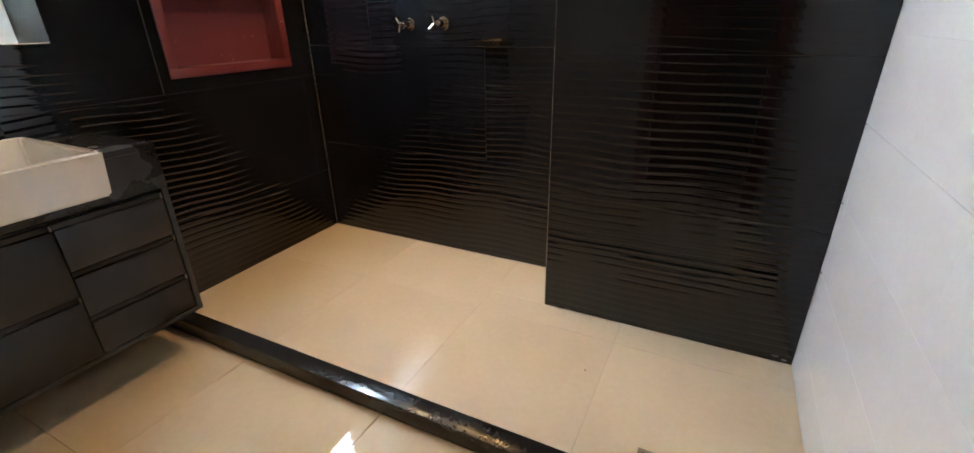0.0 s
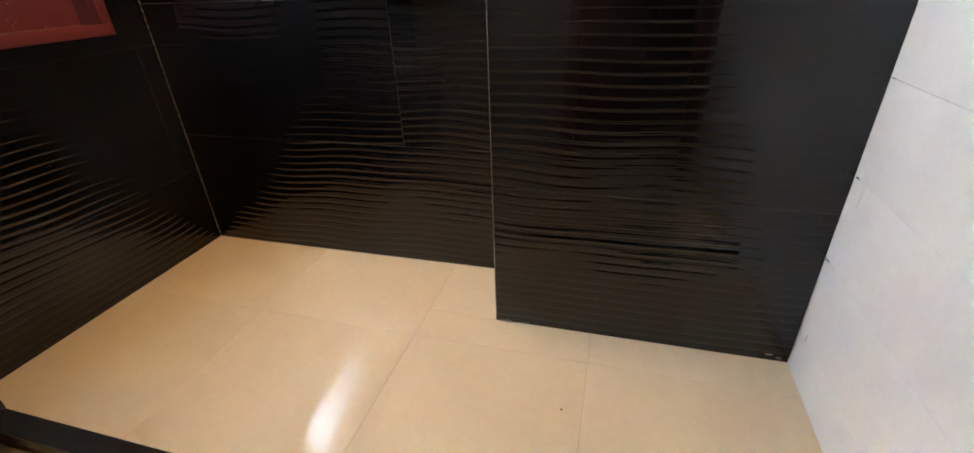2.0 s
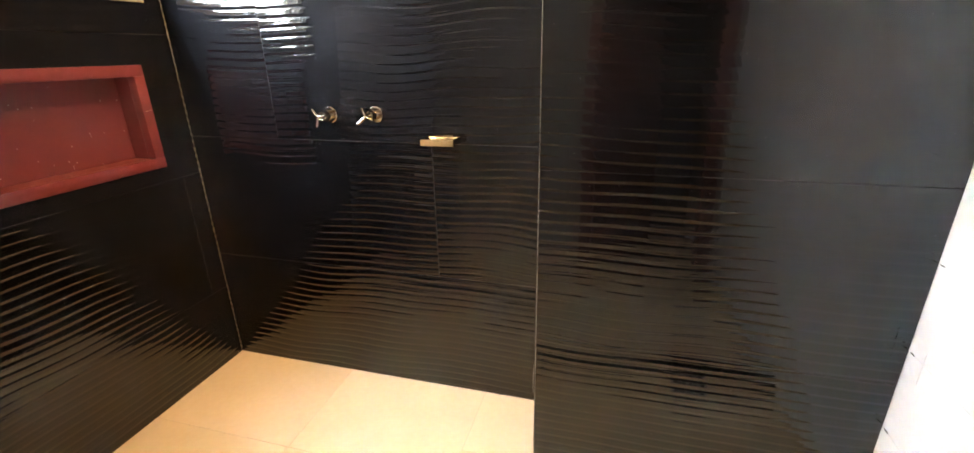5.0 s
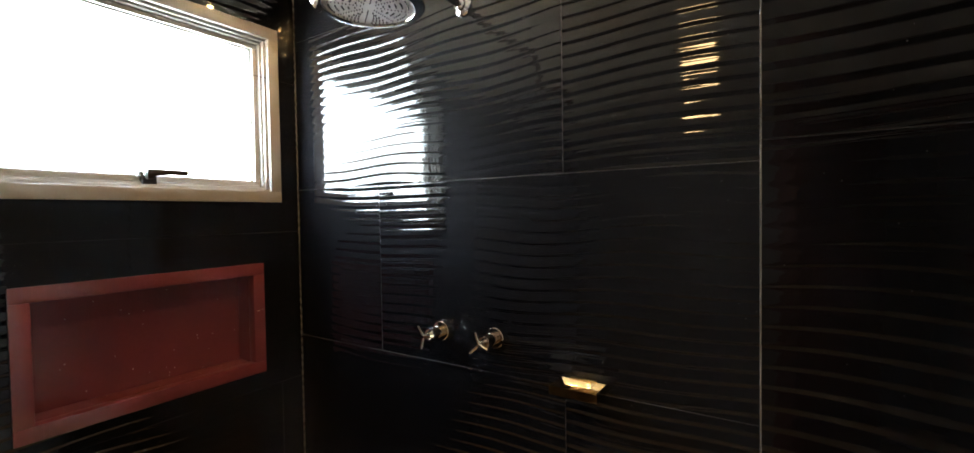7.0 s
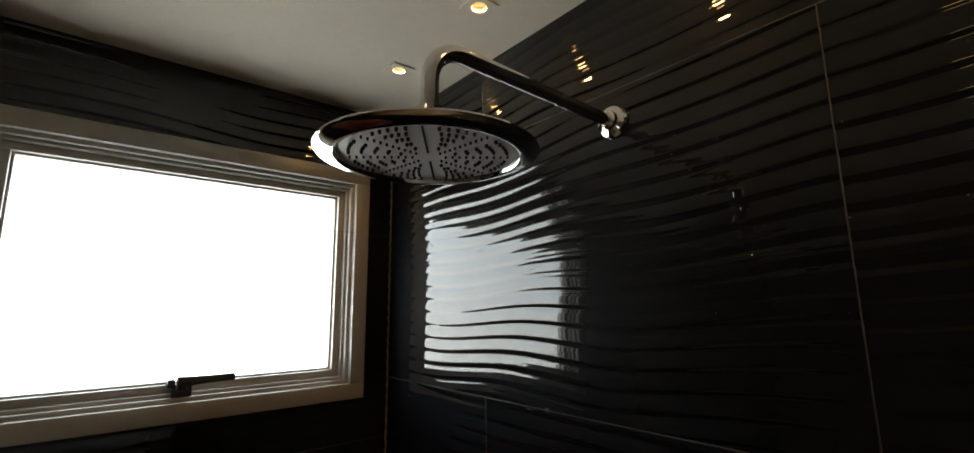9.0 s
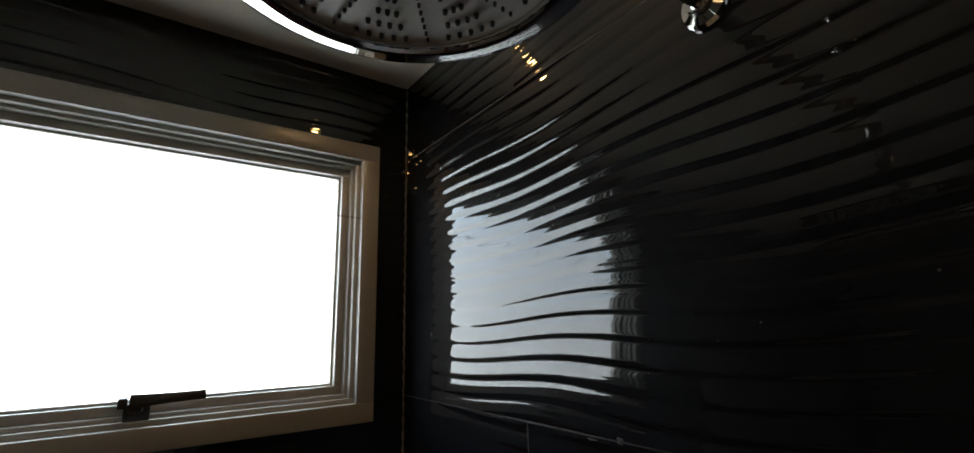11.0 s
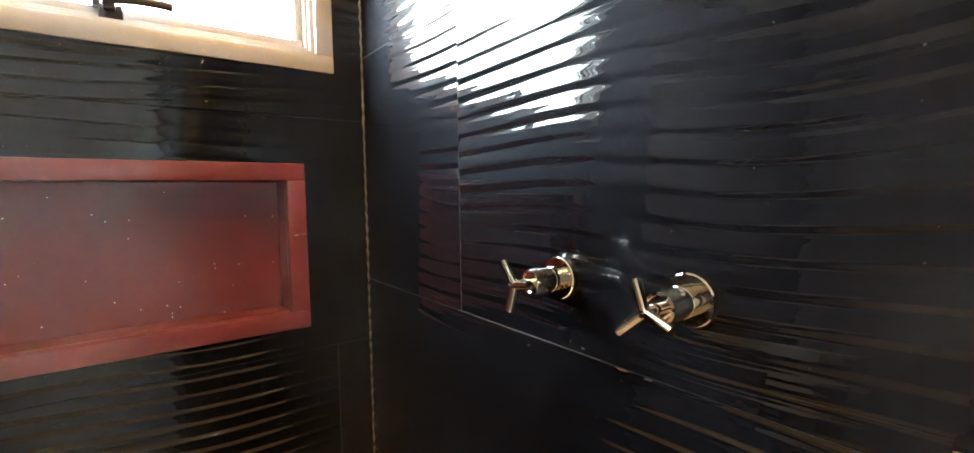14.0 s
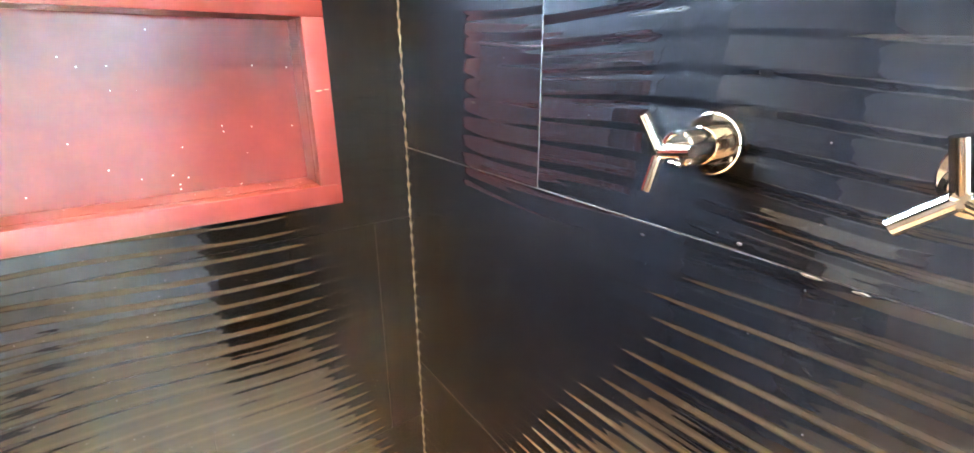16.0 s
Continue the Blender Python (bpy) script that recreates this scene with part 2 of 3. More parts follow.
SWELL = [(ripples.uniform(0.09, 0.18), ripples.uniform(5, 13), ripples.uniform(-75, 75), ripples.uniform(0, 6.28)) for _ in range(7)]


def relief(u, v):
    """Height of the rippled glaze at metres u along the wall and v up it: long dunes that bend, merge and fade."""
    phase = 2 * math.pi * v / WAVE
    for a, ku, kv, p in BEND:
        phase = phase + a * np.sin(ku * u + kv * v + p)
    strength = 1.0
    for a, ku, kv, p in SWELL:
        strength = strength + a * np.sin(ku * u + kv * v + p)
    strength = np.clip(strength, 0.55, 1.18)
    return RELIEF * strength * np.sin(phase + 0.82 * np.sin(phase + 0.4))


def wave_tile(parent, origin, along, out, u0, u1, v0, v1, shift, holes=(), depth=1.0):
    """One glazed tile from u0 to u1 along the wall and v0 to v1 up it, with openings left out."""
    joint = 0.0010
    us = np.linspace(u0 + joint, u1 - joint, max(3, int((u1 - u0) / 0.016)))
    vs = np.linspace(v0 + joint, v1 - joint, max(3, int((v1 - v0) / 0.0031)))
    for a, b, c, d in holes:
        for q in (a, b):
            if us[0] < q < us[-1]:
                us[np.argmin(abs(us - q))] = q
        for q in (c, d):
            if vs[0] < q < vs[-1]:
                vs[np.argmin(abs(vs - q))] = q
    U, V = np.meshgrid(us, vs, indexing="ij")
    H = depth * relief(U + shift[0], V + shift[1])
    o, a, n = np.array(origin), np.array(along), np.array(out)
    P = o + U[..., None] * a + V[..., None] * np.array((0, 0, 1.0)) + H[..., None] * n
    nu, nv = len(us), len(vs)
    i, j = np.meshgrid(np.arange(nu - 1), np.arange(nv - 1), indexing="ij")
    cu, cv = (us[:-1] + us[1:]) / 2, (vs[:-1] + vs[1:]) / 2
    keep = np.ones((nu - 1, nv - 1), bool)
    for ha, hb, hc, hd in holes:
        keep &= ~(((cu > ha) & (cu < hb))[:, None] & ((cv > hc) & (cv < hd))[None, :])
    if not keep.any():
        return
    i, j = i[keep], j[keep]
    quad = np.stack((i * nv + j, (i + 1) * nv + j, (i + 1) * nv + j + 1, i * nv + j + 1), 1)
    # cut sides that run down into the grout
    P = P.reshape(-1, 3)
    rim = np.concatenate((np.arange(nu) * nv, (nu - 1) * nv + np.arange(1, nv), (np.arange(nu - 1) * nv + nv - 1)[::-1], np.arange(1, nv - 1)[::-1]))
    base, count = len(P), len(rim)
    P = np.concatenate((P, P[rim], P[rim] - 0.004 * n))
    k = np.arange(count)
    side = np.stack((base + k, base + count + k, base + count + (k + 1) % count, base + (k + 1) % count), 1)
    quad = np.concatenate((quad, side))
    if np.dot(np.cross(a, (0, 0, 1.0)), n) < 0:
        quad = quad[:, ::-1]
    me = bpy.data.meshes.new("tile")
    me.from_pydata(P.tolist(), [], quad.tolist())
    me.materials.append(M_BLACK)
    me.polygons.foreach_set("use_smooth", [True] * len(me.polygons))
    me.update()
    ob = new("tile", me)
    ob.parent = parent


def rows_of(levels, splits, u_end, parent, origin, along, out, seed, holes=(), u_start=0.0, depth=1.0):
    pick = random.Random(seed)
    for k, (v0, v1) in enumerate(zip(levels, levels[1:])):
        cuts = [u_start] + [s for s in splits[k % len(splits)] if u_start < s < u_end] + [u_end]
        for u0, u1 in zip(cuts, cuts[1:]):
            wave_tile(parent, origin, along, out, u0, u1, v0, v1, (pick.uniform(0, 9), pick.uniform(0, 9)), holes, depth)


# ---------------------------------------------------------------- the room
W, BACK = 2.522, -2.75
PIER_X, PIER_Y = 1.550, -0.332
G = 0.0012
WIN = (-0.890, -0.073, 1.590, 2.218)
NICHE = (-0.807, -0.152, 0.984, 1.373)


def wall_with_holes(axis, near, far, a0, a1, z0, z1, holes):
    """A thick wall from a0 to a1, between the planes near and far, with openings cut right through it."""
    bm = bmesh.new()
    aa = sorted({a0, a1, *[q for h in holes for q in h[:2]]})
    zz = sorted({z0, z1, *[q for h in holes for q in h[2:]]})
    for p, q in zip(aa, aa[1:]):
        for r, s in zip(zz, zz[1:]):
            ca, cz = (p + q) / 2, (r + s) / 2
            if any(h[0] < ca < h[1] and h[2] < cz < h[3] for h in holes):
                continue
            if axis == "x":
                box(bm, min(near, far), max(near, far), p, q, r, s)
            elif axis == "y":
                box(bm, p, q, min(near, far), max(near, far), r, s)
            else:
                box(bm, p, q, r, s, min(near, far), max(near, far))
    bmesh.ops.remove_doubles(bm, verts=bm.verts, dist=1e-5)
    return bm


win_hole = (WIN[0] + 0.035, WIN[1] - 0.035, WIN[2] + 0.035, WIN[3] - 0.035)
niche_hole = (NICHE[0] + 0.035, NICHE[1] - 0.035, NICHE[2] + 0.035, NICHE[3] - 0.035)

wall_left = solid("wall_west", wall_with_holes("x", -G, -0.082, BACK - 0.15, 0.15, -0.2, CEIL + 0.15, [win_hole, niche_hole]), M_DARKGROUT,
                  "wall clad in glossy black rippled tiles", "wall", "structure", smooth=False)
wall_back = solid("wall_north", boxes((-0.0, W + 0.15, G, 0.15, -0.2, CEIL + 0.15)), M_GROUT,
                  "shower wall clad in glossy black rippled tiles", "wall", "structure", smooth=False)
pier = solid("wall_pier", boxes((PIER_X + G, W, PIER_Y + G, G, -0.1, CEIL + 0.05)), M_DARKGROUT,
             "boxed-out wall section clad in glossy black rippled tiles", "wall", "structure", smooth=False)
wall_right = solid("wall_east", boxes((W + 0.002, W + 0.15, BACK - 0.15, 0.0, -0.2, CEIL + 0.15)), M_WGROUT,
                   "wall of glossy white tiles", "wall", "structure", smooth=False)
DOOR = (1.56, 2.43, -0.05, 2.30)
wall_rear = solid("wall_south", wall_with_holes("y", BACK, BACK - 0.15, 0.0, W, -0.2, CEIL + 0.15, [DOOR]), M_PLASTER,
                  "plain painted wall round the doorway", "wall", "structure", smooth=False)
ceiling = solid("ceiling", wall_with_holes("z", CEIL, CEIL + 0.12, 0.0, W, BACK, 0.0, [(x - 0.020, x + 0.020, y - 0.020, y + 0.020) for x, y in DOWNLIGHTS]),
                M_CEIL, "smooth matt off-white painted plaster ceiling", "ceiling", "structure", smooth=False)
ceiling_cap = solid("ceiling_slab", boxes((-0.1, W + 0.1, BACK - 0.1, 0.1, CEIL + 0.121, CEIL + 0.2)), M_PLASTER,
                    "concrete slab over the ceiling", "ceiling", "structure", smooth=False)
floor = solid("floor", boxes((-0.0, W, BACK - 0.15, 0.0, -0.2, -0.0075)), M_FGROUT, "floor of polished cream porcelain tiles", "floor", "structure", smooth=False)
shower_floor = solid("floor_shower", boxes((0.0, W, -1.15, 0.0, -0.007, -0.0015)), M_FGROUT,
                     "shower floor of polished cream porcelain tiles", "floor", "structure", smooth=False)

# sealant beads in the corners and along the pier's edge
def bead(name, x, y, dx, dy, width, seed, mat, label, top=CEIL):
    bm = bmesh.new()
    pick = random.Random(seed)
    rings = []
    for k in range(80):
        z = top * k / 79
        w = width * (1 + 0.16 * noise.noise(Vector((seed, 0, 9 * z))) + pick.uniform(-0.03, 0.03))
        rings.append([bm.verts.new((x + a * w * dx, y + b * w * dy, z)) for a, b in ((0, 0), (1, 0), (0.62, 0.18), (0.18, 0.62), (0, 1))])
    for r, s in zip(rings, rings[1:]):
        for k in range(5):
            bm.faces.new((r[k], r[(k + 1) % 5], s[(k + 1) % 5], s[k]))
    bm.faces.new(rings[0])
    bm.faces.new(rings[-1])
    return solid(name, bm, mat, label, "trim", "structure")


bead("trim_corner", -0.0005, 0.0005, 1, -1, 0.0047, 3, M_BEAD, "uneven tan sealant bead in the tiled corner")
bead("trim_pier_inner", PIER_X - 0.0002, 0.0003, -1, -1, 0.004, 4, M_BEAD, "grey sealant bead beside the boxed-out wall")
solid("trim_pier_edge", boxes((PIER_X - 0.0010, PIER_X + 0.0014, PIER_Y - 0.0010, PIER_Y + 0.0014, 0.0, CEIL), bevel=0.0006), M_GROUT,
      "pale grout line on the outer tiled corner", "trim", "structure")

def smear(name, spots, out, mat, label, seed):
    """Small flat lumps left on a wall by the tiler."""
    pick = random.Random(seed)
    n = Vector(out)
    a = Vector((0, 0, 1)).cross(n)
    for centre, w, h in spots:
        bm = bmesh.new()
        ring = []
        for k in range(12):
            t = 2 * math.pi * k / 12
            q = pick.uniform(0.55, 1.0)
            ring.append(Vector(centre) + a * (w * q * math.cos(t)) + Vector((0, 0, h * q * math.sin(t))))
        base = [bm.verts.new(p) for p in ring]
        crown = [bm.verts.new(Vector(centre) + (p - Vector(centre)) * 0.7 + n * 0.0022) for p in ring]
        for k in range(12):
            bm.faces.new((base[k], base[(k + 1) % 12], crown[(k + 1) % 12], crown[k]))
        bm.faces.new(crown)
        bm.faces.new(base)
        solid(name, bm, mat, label, "grout smear", group="dried grout smears")


smear("grout_smear", [((0.795, -0.0002, 1.080), 0.012, 0.0016), ((0.832, -0.0002, 1.0795), 0.009, 0.0018), ((0.623, -0.0002, 1.067), 0.004, 0.0018), ((0.731, -0.0002, 1.090), 0.0045, 0.0022),
                      ((0.613, -0.0002, 1.638), 0.008, 0.0060), ((0.566, -0.0002, 1.633), 0.012, 0.0018)], (0, -1, 0), M_SMEAR, "dried pale grout smear on the black tiles", 5)
smear("grout_smear", [((2.462, PIER_Y - 0.0002, 0.022), 0.014, 0.005), ((2.494, PIER_Y - 0.0002, 0.012), 0.012, 0.006), ((1.590, PIER_Y - 0.0002, 0.004), 0.030, 0.003),
                      ((1.660, PIER_Y - 0.0002, 0.004), 0.022, 0.003)], (0, -1, 0), M_GROUT, "dried pale grout smear at the foot of the black tiles", 6)
smear("grout_smear", [((W - 0.0002, -0.397, 0.635), 0.0013, 0.062), ((W - 0.0002, -0.392, 0.155), 0.0012, 0.020)], (-1, 0, 0), M_WGROUT, "thin grey grout smear on the white tiles", 9)
smear("grout_smear", [((W - 0.0002, -0.349, 0.650), 0.011, 0.0022), ((W - 0.0002, -0.352, 0.403), 0.014, 0.0018), ((W - 0.0002, -0.347, 0.897), 0.009, 0.0016)], (-1, 0, 0), M_DARKGROUT,
      "dark grout mark where a white tile joint meets the black tiles", 10)
smear("grout_smear", [((0.0071, -0.176, 1.206), 0.009, 0.0018), ((0.0071, -0.160, 1.208), 0.006, 0.0012)], (1, 0, 0), M_FGROUT, "small pale scuff on the red quartz surround", 11)
smear("sealant_line", [((1.490, -0.0002, 0.110), 0.0022, 0.095)], (0, -1, 0), M_GROUT, "thin pale sealant line low on the black tiles", 8)

# ---------------------------------------------------------------- window
window = empty("window_1", "closed champagne aluminium awning window with one clear pane", "window", (0, -0.48, WIN[2]), "structure")


def wpart(name, bm, mat, parent=None, label="", smooth=True):
    return part(name, bm, mat, parent or window, label, smooth)


def local(ob):
    """Keeps world coordinates for parts of a thing whose empty stands at its base."""
    for c in ob.children_recursive:
        if c.parent == ob:
            c.matrix_parent_inverse = Matrix.Translation(ob.location).inverted()


wpart("casing", frame_boxes(-0.030, 0.005, *WIN, 0.040, bevel=0.0015), M_ALU, label="flat champagne aluminium casing")
wpart("outer_frame", frame_boxes(-0.080, -0.010, WIN[0] + 0.036, WIN[1] - 0.036, WIN[2] + 0.036, WIN[3] - 0.036, 0.014, bevel=0.001), M_ALU)
wpart("frame_lip", frame_boxes(-0.076, -0.022, WIN[0] + 0.050, WIN[1] - 0.050, WIN[2] + 0.050, WIN[3] - 0.050, 0.008, bevel=0.001), M_ALU)
sash = wpart("sash", frame_boxes(-0.072, -0.034, WIN[0] + 0.059, WIN[1] - 0.059, WIN[2] + 0.059, WIN[3] - 0.059, 0.017, bevel=0.0015), M_ALU)
wpart("glazing_bead", frame_boxes(-0.066, -0.048, WIN[0] + 0.076, WIN[1] - 0.076, WIN[2] + 0.076, WIN[3] - 0.076, 0.005, bevel=0.001), M_ALU, sash)
pane = wpart("pane", boxes((-0.062, -0.058, WIN[0] + 0.076, WIN[1] - 0.076, WIN[2] + 0.076, WIN[3] - 0.076)), M_GLASS, sash, smooth=False)
pane.visible_shadow = False
hb = bmesh.new()
box(hb, -0.036, -0.012, -0.510, -0.472, 1.638, 1.668, 0.003)
box(hb, -0.020, 0.004, -0.503, -0.483, 1.654, 1.684, 0.004)
box(hb, -0.046, -0.012, -0.519, -0.505, 1.661, 1.678, 0.002)
handle = wpart("window_handle", hb, M_HANDLE, label="dark grey lever handle, turned level")
hb = bmesh.new()
sections = []
for k in range(13):
    q = k / 12
    # the lever swells at its root, bows into the room and ends square
    yl, tall, deep, bow = -0.503 + 0.111 * q, 0.0078 + 0.0042 * (1 - q) ** 3, 0.0062 - 0.0012 * q, 0.013 * math.sin(math.pi * (0.15 + 0.7 * q))
    zl = 1.6765 - 0.0035 * (1 - q) ** 3
    sections.append([hb.verts.new((bow - 0.004 + deep * a, yl, zl + tall * b)) for a, b in ((-1, -0.6), (-0.6, -1), (0.6, -1), (1, -0.6), (1, 0.6), (0.6, 1), (-0.6, 1), (-1, 0.6))])
for one, two in zip(sections, sections[1:]):
    for k in range(8):
        hb.faces.new((one[k], one[(k + 1) % 8], two[(k + 1) % 8], two[k]))
hb.faces.new(sections[0])
hb.faces.new(sections[-1])
wpart("lever", hb, M_HANDLE, handle)
local(window)

bd = bmesh.new()
dome = []
for e in range(-18, 91, 9):
    c, h = math.cos(radians(e)), math.sin(radians(e))
    dome.append([bd.verts.new((-0.2 - 9 * max(c, 0.001) * math.cos(radians(a)), -0.5 + 9 * max(c, 0.001) * math.sin(radians(a)), 9 * h)) for a in range(-90, 91, 6)])
for lower, upper in zip(dome, dome[1:]):
    for k in range(len(lower) - 1):
        bd.faces.new((lower[k], lower[k + 1], upper[k + 1], upper[k]))
backdrop = solid("backdrop", bd, M_BACKDROP, "hazy bright sky beyond the window", "backdrop", "structure")
solid("ground", boxes((-900, 900, -900, 900, -3.2, -3.0)), M_OUTSIDE, "pale paved ground outside", "ground", "structure", smooth=False)

# ---------------------------------------------------------------- red niche
niche = empty("wall_niche", "red speckled quartz niche set into black tiles", "niche", (0, -0.48, NICHE[2]))
fw = 0.040
part("niche_frame", frame_boxes(-0.030, 0.007, *NICHE, fw, bevel=0.0015), M_RED, niche, "red quartz surround")
ya, yb, za, zb = NICHE[0] + fw, NICHE[1] - fw, NICHE[2] + fw, NICHE[3] - fw
part("back_panel", boxes((-0.108, -0.095, ya - 0.012, yb + 0.012, za - 0.012, zb + 0.012)), M_RED, niche, smooth=False)
part("shelf", boxes((-0.095, -0.031, ya - 0.012, yb + 0.012, za - 0.012, za)), M_RED, niche, smooth=False)
part("top_panel", boxes((-0.095, -0.031, ya - 0.012, yb + 0.012, zb, zb + 0.012)), M_RED, niche, smooth=False)
part("side_panel", boxes((-0.095, -0.031, ya - 0.012, ya, za, zb)), M_RED, niche, smooth=False)
part("side_panel", boxes((-0.095, -0.031, yb, yb + 0.012, za, zb)), M_RED, niche, smooth=False)
local(niche)

# ---------------------------------------------------------------- shower fittings
shower = empty("rain_shower", "round chrome rain shower head on a wall arm", "shower head", (0.791, 0, 2.137))
lab = bmesh.new()
lathe(lab, [(0.028, -0.0005), (0.029, -0.004), (0.026, -0.009), (0.017, -0.013), (0.0155, -0.020), (0.013, -0.021)], (0.791, 0, 2.137), "Y")
part("flange", lab, M_CHROME, shower)
ax, az, ay, bend = 0.823, 2.121, -0.396, 0.045
path = [(0.791, -0.012, az + 0.015), (0.801, -0.13, az + 0.010), (ax, ay + bend, az)]
path += [(ax, ay + bend - bend * math.sin(a), az - bend + bend * math.cos(a)) for a in [radians(9 * k) for k in range(1, 11)]]
path += [(ax, ay, az - bend - 0.040)]
part("arm", tube(bmesh.new(), path, 0.0105, 24), M_CHROME, shower)
hz = 1.987
hd = bmesh.new()
lathe(hd, [(0.011, 0.058), (0.0145, 0.056), (0.0145, 0.034), (0.012, 0.028)], (ax, ay, hz), steps=28)
part("collar", hd, M_CHROME, shower)
hd = bmesh.new()
lathe(hd, [(0.012, 0.030), (0.020, 0.015), (0.060, 0.0090), (0.105, 0.0065), (0.115, 0.0050), (0.119, 0.0034), (0.120, 0.0014), (0.1185, -0.0003), (0.112, -0.0024), (0.104, -0.0043),
           (0.1005, -0.0050), (0.0985, -0.0045), (0.0968, -0.002), (0.0965, 0.003), (0.02, 0.004)], (ax, ay, hz), steps=64)
head = part("head", hd, M_CHROME, shower)
fb = bmesh.new()
lathe(fb, [(0.0965, 0.0035), (0.0955, 0.0012), (0.05, 0.0002), (0.001, 0.0)], (ax, ay, hz - 0.0006), steps=64)
part("spray_plate", fb, M_FACE, head, "matt grey spray plate")
nozzle_mesh = mesh_of("nozzle", lathe(bmesh.new(), [(0.0019, 0.0), (0.0017, -0.0028), (0.0010, -0.0036)], (0, 0, 0), steps=8), M_RUBBER, True)
small_mesh = mesh_of("nozzle", lathe(bmesh.new(), [(0.0013, 0.0), (0.0012, -0.0024), (0.0007, -0.0030)], (0, 0, 0), steps=8), M_RUBBER, True)
spots = []
for k in range(8):
    a = radians(45 * k + 8)
    spots += [(small_mesh, 0.018 + 0.0075 * q, a) for q in range(10)]
    # a fan of larger nozzles between two spokes
    for q in range(5):
        spots += [(nozzle_mesh, 0.031 + 0.0134 * q, a + radians(22.5 + (p - q / 2) * (6.0 if q else 0))) for p in range(q + 1)]
for data, r, a in spots:
    nozzle = new("nozzle", data)
    nozzle.location = (ax + r * math.cos(a), ay + r * math.sin(a), hz - 0.0002)
    nozzle.parent = head
local(shower)


def valve(x, z, angles, label):
    t = empty("shower_valve", label, "tap", (x, 0, z), group="pair of shower valves")
    b = bmesh.new()
    lathe(b, [(0.0288, 0.0), (0.0300, -0.003), (0.0296, -0.006), (0.0282, -0.0075), (0.018, -0.008)], (x, 0, z), "Y", 48)
    part("wall_plate", b, M_TAP, t)
    b = bmesh.new()
    lathe(b, [(0.0170, -0.006), (0.0174, -0.010), (0.0174, -0.024), (0.0166, -0.0245), (0.0166, -0.0258), (0.0172, -0.0263), (0.0172, -0.056), (0.0164, -0.0585), (0.0135, -0.0592), (0.0125, -0.0570), (0.004, -0.0570)], (x, 0, z), "Y", 40)
    part("body", b, M_TAP, t)
    b = bmesh.new()
    lathe(b, [(0.0062, -0.056), (0.0062, -0.078), (0.0060, -0.0885), (0.0045, -0.090), (0.001, -0.0902)], (x, 0, z), "Y", 24)
    part("stem", b, M_TAP, t)
    for a in angles:
        b = bmesh.new()
        d = Vector((math.cos(radians(a)), -0.16, math.sin(radians(a)))).normalized()
        s = Vector((x, -0.084, z))
        tube(b, [s, s + d * 0.0345, s + d * 0.0352], 0.0058, 18)
        part("arm", b, M_TAP, t)
    local(t)
    return t


valve(0.690, 1.181, (118, 262, 10), "chrome shower valve with a three-armed handle")
valve(0.883, 1.184, (102, 222, 342), "chrome shower valve with a three-armed handle")

dish = empty("soap_dish", "polished chrome wall soap dish, golden reflection put into its colour, empty", "soap dish", (1.147, 0, 1.088))
sx0, sx1, sy0, sz0, sz1 = 1.086, 1.208, -0.079, 1.088, 1.110
db = bmesh.new()
box(db, sx0, sx1, sy0, -0.002, sz0, sz1)
db.faces.ensure_lookup_table()
top = max(db.faces, key=lambda f: f.calc_center_median().z)
bmesh.ops.inset_region(db, faces=[top], thickness=0.0032)
bmesh.ops.inset_region(db, faces=[top], thickness=0.0200, depth=-0.0125)
bmesh.ops.inset_region(db, faces=[top], thickness=0.0040, depth=-0.0015)
bmesh.ops.bevel(db, geom=[e for e in db.edges], offset=0.0009, segments=2, affect="EDGES")
part("tray", db, M_DISH, dish)
part("bracket", boxes((1.112, 1.183, -0.006, 0.0, sz0 + 0.002, sz1 + 0.006), bevel=0.002), M_DISH, dish)
local(dish)

# floor drain
drain = empty("floor_drain", "square dark steel floor drain with a radial grate", "drain", (2.151, -1.030, 0))
d0, d1, d2, d3 = 2.076, 2.225, -1.103, -0.957
part("drain_frame", boxes((d0, d1, d2, d2 + 0.012, 0.0, 0.005), (d0, d1, d3 - 0.012, d3, 0.0, 0.005), (d0, d0 + 0.012, d2 + 0.012, d3 - 0.012, 0.0, 0.005),
                          (d1 - 0.012, d1, d2 + 0.012, d3 - 0.012, 0.0, 0.005), bevel=0.001), M_GREYMETAL, drain)
cxd, cyd = (d0 + d1) / 2, (d2 + d3) / 2
# flat black sheet under the grate, painted dark for the shaded hole
part("drain_dark_sheet", boxes((d0 + 0.012, d1 - 0.012, d2 + 0.012, d3 - 0.012, 0.0, 0.0012)), M_RECESS, drain, smooth=False)
gb = bmesh.new()
lathe(gb, [(0.058, 0.0012), (0.058, 0.0048), (0.051, 0.0048), (0.051, 0.0012)], (cxd, cyd, 0), steps=48)
lathe(gb, [(0.018, 0.0012), (0.018, 0.0048), (0.002, 0.0050)], (cxd, cyd, 0), steps=32)
part("grate_ring", gb, M_GREYMETAL, drain)
